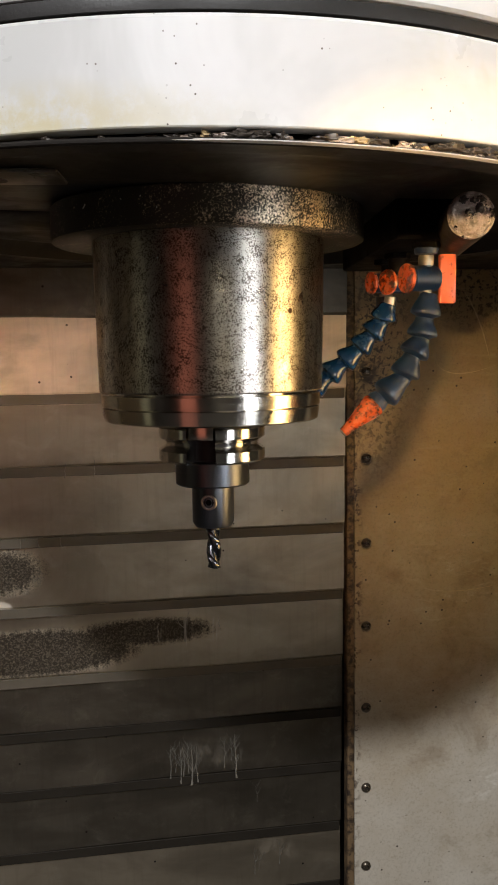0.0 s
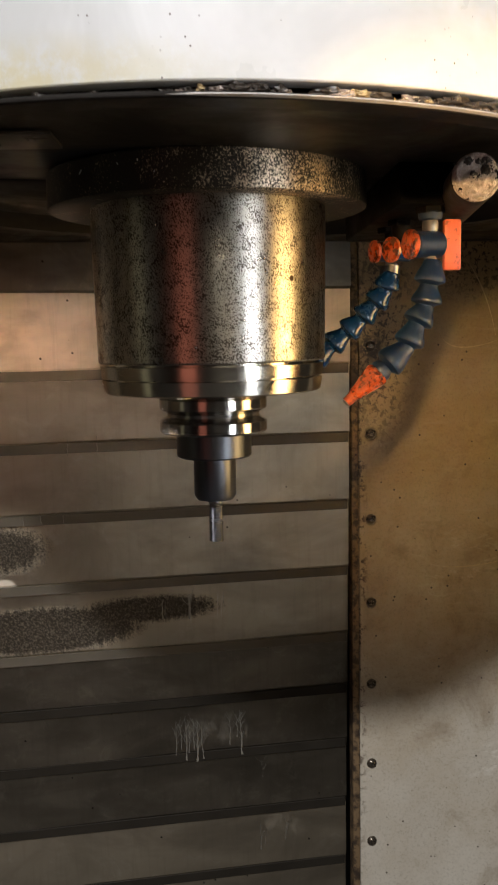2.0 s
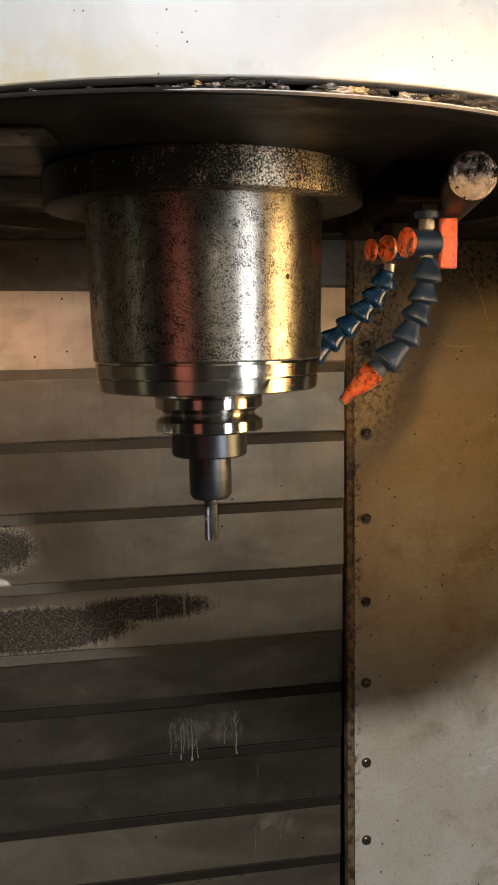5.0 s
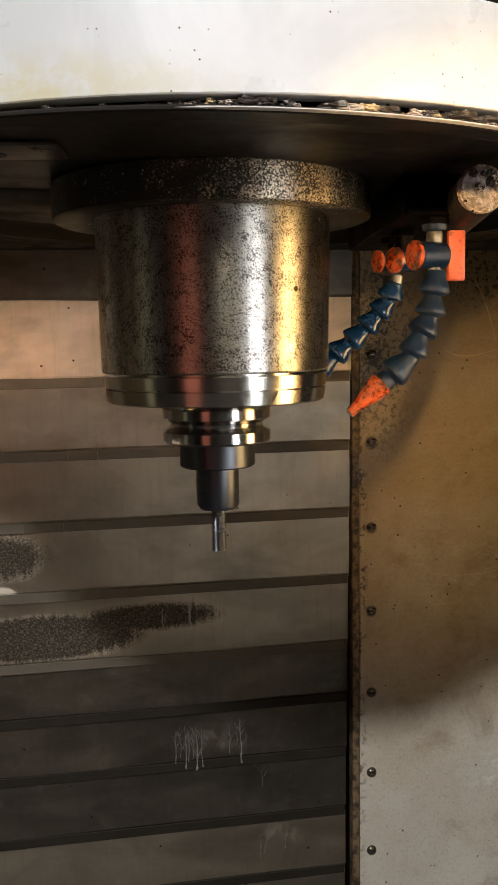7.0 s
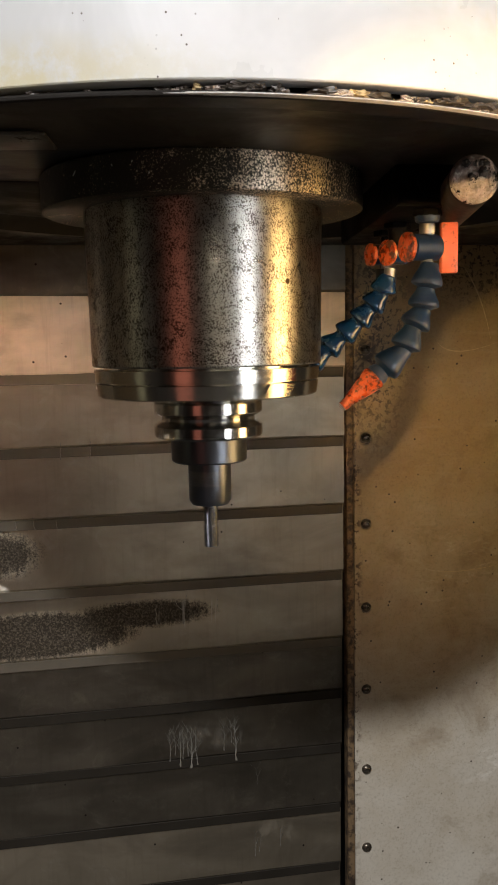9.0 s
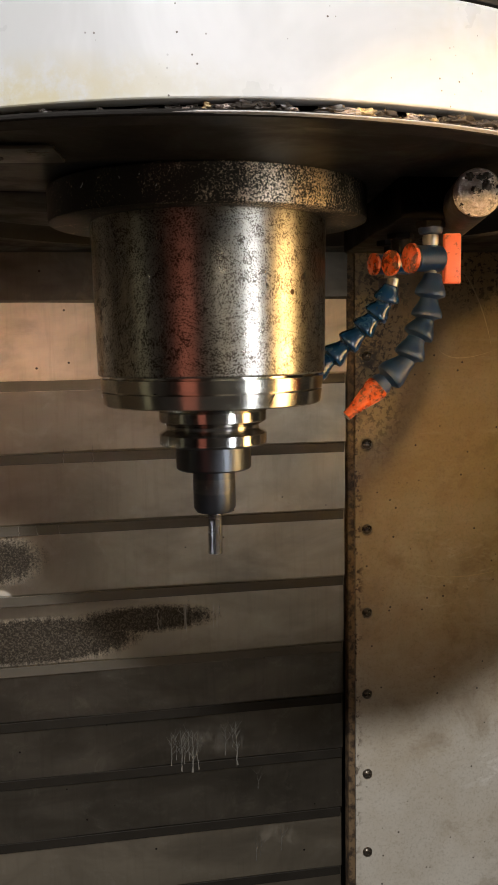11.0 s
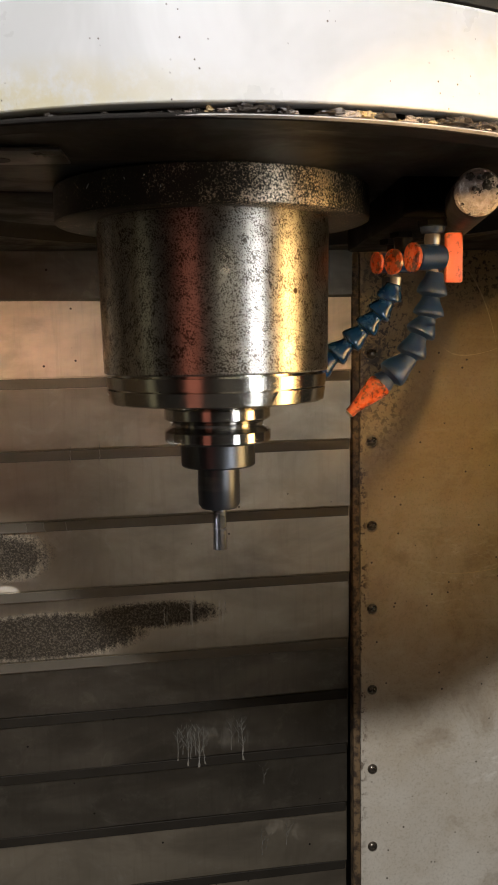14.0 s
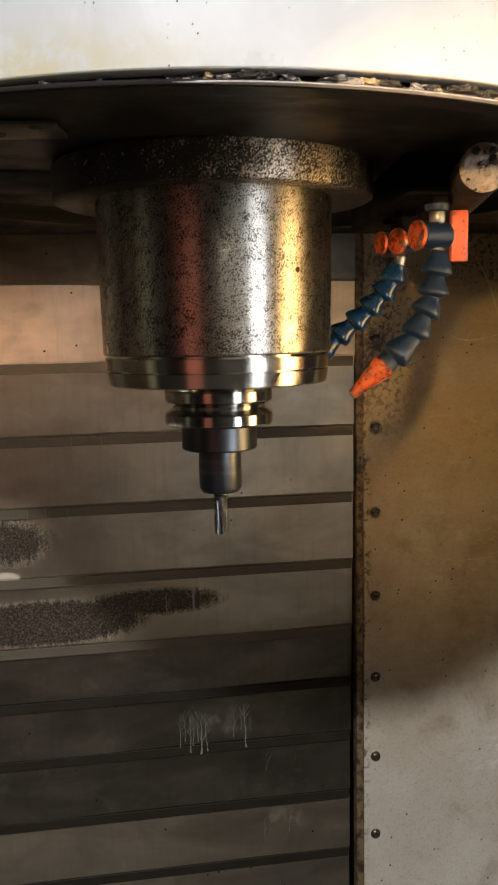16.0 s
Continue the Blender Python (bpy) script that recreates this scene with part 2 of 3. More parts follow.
def side_sheet():
    """Galvanised side sheet stained by old coolant, coloured browner upwards for the warm light."""
    n = Nodes("side_sheet", (0.36, 0.31, 0.24), 0.45, 0.06)
    cloud = n.noise(6, 5, 0.6, n.place, 0.6)
    grey = n.mix(cloud, (0.45, 0.41, 0.34), (0.60, 0.56, 0.48))
    brown = n.mix(cloud, (0.22, 0.150, 0.070), (0.38, 0.275, 0.14))
    sep = n.tree.nodes.new("ShaderNodeSeparateXYZ")
    n.tree.links.new(n.place, sep.inputs[0])
    ragged = n.math("ADD", sep.outputs["Z"], n.math("MULTIPLY", n.noise(7, 6, 0.7, n.place), 0.9))
    # grey to brown with height: the warm upper light put into the colour
    tone = n.mix(n.ramp(ragged, ZB - 0.25, ZB + 0.60), grey, brown)
    fleck = n.ramp(n.noise(330, 5, 0.8, n.place), 0.47, 0.70, 0, 0.32)
    tone = n.mix(fleck, tone, (0.12, 0.085, 0.05))
    streak = n.ramp(n.noise(1.0, 4, 0.6, n.scaled(20, 20, 140, True)), 0.55, 0.75)
    tone = n.mix(n.math("MULTIPLY", streak, 0.10), tone, (0.58, 0.54, 0.47))
    mott = n.ramp(n.noise(190, 5, 0.7, n.place, 0.3), 0.50, 0.58, 0, 0.95)
    zone = n.math("MAXIMUM", n.spot((0.175, 0.40, 0.085), 0.05, 0.3, 0.16, 0.75), n.spot((0.29, 0.42, 0.17), 0.10, 0.3, 0.08, 0.7))
    tone = n.mix(n.math("MULTIPLY", mott, zone), tone, (0.030, 0.021, 0.013))
    for z, size in ((0.0654, 0.015), (-0.0266, 0.009), (-0.1186, 0.0075), (-0.2106, 0.007)):
        ring = n.math("MULTIPLY", n.spot((0.1636, 0.3975, z - 0.001), size, 0.3, size, 0.5), n.ramp(n.noise(260, 4, 0.7, n.place), 0.36, 0.5))
        tone = n.mix(ring, tone, (0.03, 0.02, 0.013))
    edge = n.math("MULTIPLY", n.ramp(n.noise(120, 4, 0.7, n.place), 0.5, 0.6), n.spot((0.150, 0.40, -0.15), 0.012, 0.3, 0.5, 0.7))
    tone = n.mix(edge, tone, (0.07, 0.045, 0.028))
    wisp = n.ramp(n.noise(24, 6, 0.75, n.scaled(1, 1, 2.2, True), 1.2), 0.52, 0.64)
    smear = n.math("MULTIPLY", wisp, n.math("MAXIMUM", n.spot((0.30, 0.42, -0.405), 0.06, 0.3, 0.035, 0.8), n.math("MULTIPLY", n.spot((0.26, 0.41, -0.17), 0.09, 0.3, 0.08, 0.9), 0.5)))
    tone = n.mix(n.math("MULTIPLY", smear, 0.5), tone, (0.70, 0.67, 0.60))
    grime = n.math("MULTIPLY", n.ramp(n.noise(14, 5, 0.7, n.place, 0.5), 0.5, 0.68), 0.38)
    tone = n.mix(grime, tone, (0.16, 0.105, 0.05))
    dots = n.math("MULTIPLY", n.ramp(n.cells(90, n.place), 0.08, 0.12, 1, 0), n.ramp(n.noise(30, 2, 0.5, n.place), 0.50, 0.55))
    tone = n.mix(dots, tone, (0.05, 0.035, 0.025))
    n.set("Base Color", tone)
    n.set("Roughness", n.ramp(cloud, 0.3, 0.7, 0.36, 0.55))
    n.bump(n.math("ADD", cloud, n.math("MULTIPLY", mott, 0.2)), 0.15, 0.002)
    return n.mat


def rust_trim():
    n = Nodes("rust_trim", (0.2, 0.12, 0.06), 0.6, 0.2)
    f = n.noise(90, 6, 0.7)
    n.set("Base Color", n.mix(n.ramp(f, 0.42, 0.6), (0.19, 0.125, 0.065), (0.04, 0.026, 0.017)))
    n.bump(f, 0.5, 0.001)
    return n.mat


def plastic(name, tone, rough=0.38, dirt=(0.03, 0.025, 0.02), amount=0.6, lo=0.56):
    """Moulded plastic with oily grime."""
    n = Nodes(name, tone, rough)
    f = n.noise(230, 5, 0.7)
    g = n.math("MULTIPLY", n.ramp(f, lo, lo + 0.10), amount)
    n.set("Base Color", n.mix(g, n.mix(n.noise(80, 3), tuple(c * 0.75 for c in tone), tone), dirt))
    n.set("Roughness", n.ramp(n.noise(150, 3), 0.3, 0.7, rough - 0.1, rough + 0.12))
    n.bump(f, 0.12, 0.0004)
    return n.mat


def chip_paste():
    """Grey-pink sludge of fine chips."""
    n = Nodes("chip_paste", (0.4, 0.36, 0.34), 0.5)
    f = n.noise(260, 6, 0.75)
    hole = n.ramp(n.noise(130, 5, 0.7), 0.56, 0.63)
    tone = n.mix(n.ramp(f, 0.3, 0.7), (0.34, 0.27, 0.22), (0.62, 0.53, 0.47))
    n.set("Base Color", n.mix(hole, tone, (0.02, 0.018, 0.016)))
    n.set("Roughness", n.ramp(hole, 0, 1, 0.6, 0.15))
    n.bump(f, 0.9, 0.002)
    return n.mat


def plain(name, tone, rough, metal=0.0, scale=8.0):
    n = Nodes(name, tone, rough, metal)
    f = n.noise(scale, 5, 0.6)
    n.set("Base Color", n.mix(f, tuple(c * 0.7 for c in tone), tuple(min(1, c * 1.25) for c in tone)))
    n.set("Roughness", n.ramp(f, 0.3, 0.7, max(0.05, rough - 0.08), rough + 0.08))
    n.bump(n.noise(scale * 12, 3), 0.1, 0.001)
    return n.mat


PITTED, CRUST = pitted_steel(), crusted_steel()
RING = clean_steel("ring_steel", (0.62, 0.585, 0.51), 0.21)
FLANGE = clean_steel("flange_steel", (0.47, 0.455, 0.43), 0.17)
BLACKED = clean_steel("blacked_steel", (0.112, 0.118, 0.132), 0.40, 900, 0.35)
# darker steel for the slot core and the set screw
DARK_STEEL = clean_steel("dark_steel", (0.035, 0.035, 0.037), 0.5, 900, 0.2)
CARBIDE = clean_steel("carbide", (0.15, 0.155, 0.17), 0.24, 300)
SCREW = clean_steel("screw_steel", (0.75, 0.74, 0.72), 0.3, 500)
ENAMEL, OILY = white_enamel(), oily_black()
COVER, SHEET, RUST = cover_steel(), side_sheet(), rust_trim()
COVER_CLEAN = cover_steel("clean_cover_steel", True)
COVER_DARK = cover_steel("dark_cover_steel", False, True)
BLUE = plastic("blue_plastic", (0.002, 0.015, 0.048), 0.42)
BLUE_WET = plastic("wet_blue_plastic", (0.003, 0.026, 0.085), 0.2)
ORANGE = plastic("orange_plastic", (0.72, 0.13, 0.05), 0.45, (0.08, 0.03, 0.015), 0.7)
GRIMY = plastic("grimy_orange_plastic", (0.55, 0.095, 0.025), 0.3, (0.05, 0.018, 0.010), 0.92, 0.47)
BRASS = plain("dull_nickel", (0.28, 0.265, 0.24), 0.35, 0.9, 60)
SCRATCH = plain("scratched_film", (0.46, 0.36, 0.22), 0.5, 0.0, 60)
LIP = plain("worn_lip", (0.62, 0.58, 0.54), 0.42, 0.3, 70)
RIVET = plain("rivet_steel", (0.13, 0.11, 0.085), 0.32, 0.8, 90)
RESIDUE = plain("dried_residue", (0.17, 0.158, 0.132), 0.6, 0.0, 200)
PASTE = chip_paste()
TAN = plain("tan_paste", (0.42, 0.31, 0.16), 0.5, 0.0, 300)
GREASE = plain("dirty_grease", (0.045, 0.036, 0.028), 0.4, 0.0, 220)
RUBBER = plain("wiper_strip", (0.090, 0.078, 0.060), 0.5, 0.0, 30)
DULL = plain("dull_cover", (0.06, 0.055, 0.05), 0.35, 0.7, 40)
RUBBER.node_tree.nodes["Principled BSDF"].inputs["Specular IOR Level"].default_value = 0.12
# darker copy for the lower wipers, their shade put into the colour
SHADED_LIP = plain("shaded_wiper_strip", (0.020, 0.017, 0.013), 0.5, 0.0, 30)
SHADED_LIP.node_tree.nodes["Principled BSDF"].inputs["Specular IOR Level"].default_value = 0.12
# near-black that puts deep shade into the colour of parts in recesses
SHADE_BLACK = plain("shade_black", (0.0025, 0.0022, 0.002), 0.6, 0.0, 60)
SHADE_BLACK.node_tree.nodes["Principled BSDF"].inputs["Specular IOR Level"].default_value = 0.06
SLUDGE = plain("brown_sludge", (0.035, 0.024, 0.014), 0.55, 0.0, 120)
GASKET = plain("gasket", (0.010, 0.009, 0.008), 0.55, 0.0, 60)
PAN = plain("pan_paint", (0.018, 0.016, 0.014), 0.5, 0.0, 5)
WALL = plain("enclosure_paint", (0.05, 0.045, 0.04), 0.5, 0.0, 4)
SHOP = plain("shop_wall_paint", (0.12, 0.11, 0.10), 0.7, 0.0, 2)
CONCRETE = plain("shop_concrete", (0.06, 0.056, 0.05), 0.7, 0.0, 3)
HOLE = plain("hole_black", (0.01, 0.01, 0.01), 0.6)


# ---------------------------------------------------------------- mesh helpers
def empty(name, x, y, z, label, category, group="", kind=""):
    ob = new(name)
    ob.empty_display_size = 0.02
    ob.location = (x, y, z + ZB)
    return tagged(ob, label, category, group, kind)


def base_of(ob):
    p = Vector((0, 0, 0))
    while ob is not None:
        p += ob.location
        ob = ob.parent
    return p


def part(name, bm, material, parent=None, label="", angle=35.0, flat=False):
    """Links a bmesh, given in working coordinates, as one mesh under its thing or part."""
    bmesh.ops.recalc_face_normals(bm, faces=bm.faces)
    at = base_of(parent)
    bmesh.ops.translate(bm, verts=bm.verts, vec=Vector((0, 0, ZB)) - at)
    me = bpy.data.meshes.new(name)
    bm.to_mesh(me)
    bm.free()
    me.materials.append(material)
    if not flat:
        me.polygons.foreach_set("use_smooth", [True] * len(me.polygons))
        me.set_sharp_from_angle(angle=radians(angle))
    ob = new(name, me)
    ob.parent = parent
    if label:
        tagged(ob, label)
    return ob


def lathe(profile, segs=96, cx=0.0, cy=0.0, a0=0.0, a1=360.0, bm=None):
    """Turns (radius, z) pairs about an upright axis."""
    bm = bm or bmesh.new()
    full = abs(a1 - a0) >= 359.9
    count = segs if full else segs + 1
    rings = []
    for r, z in profile:
        if r < 1e-6:
            rings.append([bm.verts.new((cx, cy, z))] * count)
        else:
            rings.append([bm.verts.new((cx + r * math.cos(radians(a0 + (a1 - a0) * i / segs)), cy + r * math.sin(radians(a0 + (a1 - a0) * i / segs)), z)) for i in range(count)])
    for ra, rb in zip(rings, rings[1:]):
        for i in range(segs):
            j = (i + 1) % count
            quad = []
            for v in (ra[i], ra[j], rb[j], rb[i]):
                if v not in quad:
                    quad.append(v)
            if len(quad) > 2:
                bm.faces.new(quad)
    return bm


def along(profile, a, b, segs=40, bm=None):
    """Turns (radius, share of the way from a to b) pairs about the line from a to b."""
    bm = bm or bmesh.new()
    a, b = Vector(a), Vector(b)
    q = (b - a).to_track_quat("Z", "Y").to_matrix()
    length = (b - a).length
    tmp = lathe([(r, s * length) for r, s in profile], segs)
    me = bpy.data.meshes.new("tmp")
    tmp.to_mesh(me)
    tmp.free()
    me.transform(Matrix.Translation(a) @ q.to_4x4())
    bm.from_mesh(me)
    bpy.data.meshes.remove(me)
    return bm


def block(x0, x1, y0, y1, z0, z1, bevel=0.0, segs=2, bm=None):
    own = bm is None
    bm = bm or bmesh.new()
    made = bmesh.ops.create_cube(bm, size=1.0)["verts"]
    for v in made:
        v.co = Vector(((x0 + x1) / 2 + v.co.x * (x1 - x0), (y0 + y1) / 2 + v.co.y * (y1 - y0), (z0 + z1) / 2 + v.co.z * (z1 - z0)))
    if bevel and own:
        bmesh.ops.bevel(bm, geom=bm.edges[:], offset=bevel, segments=segs, affect="EDGES", profile=0.5)
    return bm


def turned(bm, m):
    bmesh.ops.transform(bm, matrix=m, verts=bm.verts)
    return bm


SLOPE = math.atan(0.1288)  # turn of the column's front against the working axes
BACK = Matrix.Translation((0, 0.380, 0)) @ Matrix.Rotation(SLOPE, 4, "Z")  # u along the plates, v into the column


# ---------------------------------------------------------------- the machine's shell
def shell():
    floor = part("floor", block(-3.5, 3.5, -4.0, 1.5, -1.25, -1.15), CONCRETE)
    tagged(floor, "grey concrete workshop floor", "floor", kind="structure")
    for name, b in (("wall_north", (-3.5, 3.5, 1.5, 1.6, -1.15, 2.0)), ("wall_south", (-3.5, 3.5, -4.1, -4.0, -1.15, 2.0)),
                    ("wall_west", (-3.6, -3.5, -4.0, 1.5, -1.15, 2.0)), ("wall_east", (3.5, 3.6, -4.0, 1.5, -1.15, 2.0))):
        tagged(part(name, block(*b), SHOP), "plain dull painted workshop wall", "wall", kind="structure")
    tagged(part("ceiling", block(-3.6, 3.6, -4.1, 1.6, 2.0, 2.1), SHOP), "plain dull workshop ceiling", "ceiling", kind="structure")
    box = empty("machine_enclosure", 0, 0.6, -1.15, "dark sheet metal enclosure round the spindle", "enclosure", kind="structure")
    part("side_wall", block(-0.90, -0.86, -0.65, 0.62, -1.15, 1.0), WALL, box)
    part("side_wall", block(1.15, 1.19, -0.65, 0.62, -1.15, 1.0), WALL, box)
    part("rear_wall", block(-0.90, 1.19, 0.63, 0.67, -1.15, 1.0), WALL, box)
    part("chip_pan", block(-0.858, 1.148, -0.65, 0.62, -0.80, -0.76), PAN, box, "dark chip pan")
    part("front_sill", block(-0.858, 1.148, -0.70, -0.655, -1.15, -0.45), WALL, box)


shell()


# ---------------------------------------------------------------- way cover
SLAT_LOW = [0.038, -0.0345, -0.1069, -0.1802, -0.2555, -0.3161, -0.3806, -0.4522, -0.525, -0.598, -0.67]


# dried coolant runs by plate: u, top, foot, width, number of feeding branches
RUNS = {2: ((-0.150, -0.018, -0.0360, 0.0006, 0), (-0.122, -0.016, -0.0350, 0.0006, 0)),
        3: ((-0.197, -0.094, -0.1060, 0.0007, 0), (-0.180, -0.093, -0.1065, 0.0007, 0), (-0.157, -0.096, -0.1060, 0.0006, 0)),
        5: ((-0.060, -0.194, -0.2155, 0.0011, 0), (-0.0315, -0.190, -0.2165, 0.0012, 1), (0.004, -0.190, -0.203, 0.0006, 0)),
        7: ((-0.0500, -0.334, -0.3700, 0.0007, 4), (-0.0405, -0.330, -0.3775, 0.0009, 5), (-0.0460, -0.336, -0.3640, 0.0006, 5), (-0.0360, -0.336, -0.3690, 0.0007, 5), (-0.0315, -0.332, -0.3660, 0.0007, 5), (0.0150, -0.330, -0.3560, 0.0005, 4), (-0.0270, -0.334, -0.3800, 0.0012, 6), (-0.0215, -0.336, -0.3770, 0.0008, 4), (0.0085, -0.330, -0.3640, 0.0006, 4),
            (0.0200, -0.326, -0.3765, 0.0011, 6)),
        8: ((0.0440, -0.388, -0.4080, 0.0005, 2),),
        9: ((0.0410, -0.463, -0.4950, 0.0006, 2), (0.0480, -0.468, -0.4900, 0.0004, 1), (0.0700, -0.460, -0.4860, 0.0005, 3))}


def dried_run(slat, v, u0, top, foot, width, branches):
    """A pale dried trickle with a bead at its foot and fine veins feeding it."""
    rng = random.Random(int(u0 * 1e5) + int(foot * 1e5))
    bm = bmesh.new()

    def ribbon(pts, w0, w1, bead):
        last = None
        for k, (u, z) in enumerate(pts):
            t = k / (len(pts) - 1)
            w = (w0 + (w1 - w0) * t) * (1 + 0.35 * math.sin(k * 1.7 + u0 * 900)) * (1.25 if bead and t > 0.93 else 1)
            pair = [bm.verts.new((u - w, v - 0.00035, z)), bm.verts.new((u, v - 0.0007, z)), bm.verts.new((u + w, v - 0.00035, z))]
            if last:
                bm.faces.new((last[0], pair[0], pair[1], last[1]))
                bm.faces.new((last[1], pair[1], pair[2], last[2]))
            last = pair

    u, pts = u0, []
    for k in range(17):
        u += rng.uniform(-0.0005, 0.0005)
        pts.append((u, top + (foot - top) * k / 16))
    ribbon(pts, width * 0.25, width * 0.7, True)
    for b in range(branches * 2):
        k = rng.randint(2, 11)
        (bu, bz), side = pts[k], rng.choice((-1, 1))
        vein = []
        length = rng.uniform(0.006, 0.016)
        for j in range(9):
            vein.append((bu, bz))
            bu += side * length / 9 * rng.uniform(0.1, 0.9)
            bz += length / 9 * rng.uniform(0.5, 1.3)
        ribbon(vein, width * 0.3, width * 0.12, False)
    ob = part("dried_run", turned(bm, BACK), RESIDUE, slat, "pale dried coolant run")
    ob.data.polygons.foreach_set("use_smooth", [True] * len(ob.data.polygons))


def way_cover():
    cover = empty("way_cover", 0.0, 0.40, -0.76, "telescopic stainless steel way cover with dark wiper lips", "way cover")
    top = 0.30
    lows = [0.1225] + SLAT_LOW
    for i, low in enumerate(lows):
        v = 0.0035 * (i - 4)
        left = -0.80
        bm = bmesh.new()
        # face, hem bent back at the foot, and the returned edge
        hem = 0.0115 if i else 0.003
        prof = [(v, top + 0.004), (v, low + hem + 0.0012), (v + 0.0012, low + hem), (v + 0.0042, low + 0.0006), (v + 0.0052, low), (v + 0.0075, low), (v + 0.0075, low + 0.004), (v + 0.0032, low + hem + 0.003), (v + 0.0022, top + 0.004)]
        stations = [left + (0.1405 - left) * k / 24 for k in range(25)]
        rows = []
        for u in stations:
            wob = 0.0006 * math.sin(u * 23 + i * 2.1)
            rows.append([bm.verts.new((u, pv + wob, pz + 0.0005 * math.sin(u * 15 + i))) for pv, pz in prof])
        for ra, rb in zip(rows, rows[1:]):
            for k in range(len(prof)):
                j = (k + 1) % len(prof)
                bm.faces.new((ra[k], ra[j], rb[j], rb[k]))
        bm.faces.new(rows[0])
        bm.faces.new(rows[-1][::-1])
        # plate 0 is darkened in colour for the shade under the head
        slat = part("slat", turned(bm, BACK), COVER_CLEAN if i == 1 else COVER_DARK if i in (0, 6, 7, 8) else COVER, cover, "clean bright steel plate" if i == 1 else "darker steel plate" if i in (0, 6, 7, 8) else "")
        for run in RUNS.get(i, ()):
            dried_run(slat, v, *run)
        if i:
            lip = block(left, 0.139, v + 0.0006, v + 0.0032, low + 0.0006, low + hem - 0.0006, 0.0004, 1)
            part("wiper", turned(lip, BACK), SHADED_LIP if i > 5 else RUBBER, slat, "dull dark wiper lip")
        top = low
    return cover


way_cover()


# ---------------------------------------------------------------- riveted side sheet
def side_panel():
    sheet = empty("side_panel", 0.3, 0.42, -0.76, "brown-stained riveted sheet metal panel beside the way cover", "panel")
    bm = block(0.1515, 0.98, -0.004, -0.001, -0.76, 0.40, 0.0006, 1)
    part("sheet", turned(bm, BACK), SHEET, sheet)
    part("edge_strip", turned(block(0.1435, 0.1512, -0.003, 0.012, -0.76, 0.40, 0.001, 2), BACK), RUST, sheet, "rusty folded edge strip")
    # pale scratches bowed across the sheet
    for a, b, c in (((0.268, 0.155), (0.292, 0.125), (0.303, 0.074)), ((0.243, 0.072), (0.258, 0.052), (0.312, 0.071)), ((0.240, -0.175), (0.275, -0.181), (0.320, -0.172))):
        bm = bmesh.new()
        last = None
        for k in range(21):
            t = k / 20
            u, z = ((1 - t) ** 2 * a[i] + 2 * t * (1 - t) * b[i] + t * t * c[i] for i in (0, 1))
            w = 0.0005 * math.sin(math.pi * min(max(t, 0.04), 0.96)) * (1 + 0.5 * math.sin(k * 2.3))
            pair = [bm.verts.new((u + w, -0.0042, z + w)), bm.verts.new((u - w, -0.0042, z - w))]
            if last:
                bm.faces.new((last[0], pair[0], pair[1], last[1]))
            last = pair
        part("scratch", turned(bm, BACK), SCRATCH, sheet, "pale scratch")
    head = lathe([(0.0056, 0.0), (0.0056, 0.0010), (0.0050, 0.0024), (0.0036, 0.0036), (0.0022, 0.0041), (0.0019, 0.0028), (0, 0.0028)], 20)
    first = None
    for k in range(9):
        z = -0.0266 - 0.092 * (k - 1)
        if first is None:
            first = part("rivet", turned(head, Matrix.Translation((0.1636, 0.3975, z)) @ Matrix.Rotation(SLOPE, 4, "Z") @ Matrix.Rotation(radians(90), 4, "X")), RIVET, sheet)
        else:
            ob = new("rivet", first.data)
            ob.parent = sheet
            ob.location = (0, 0, -0.092 * k)
    return sheet


side_panel()


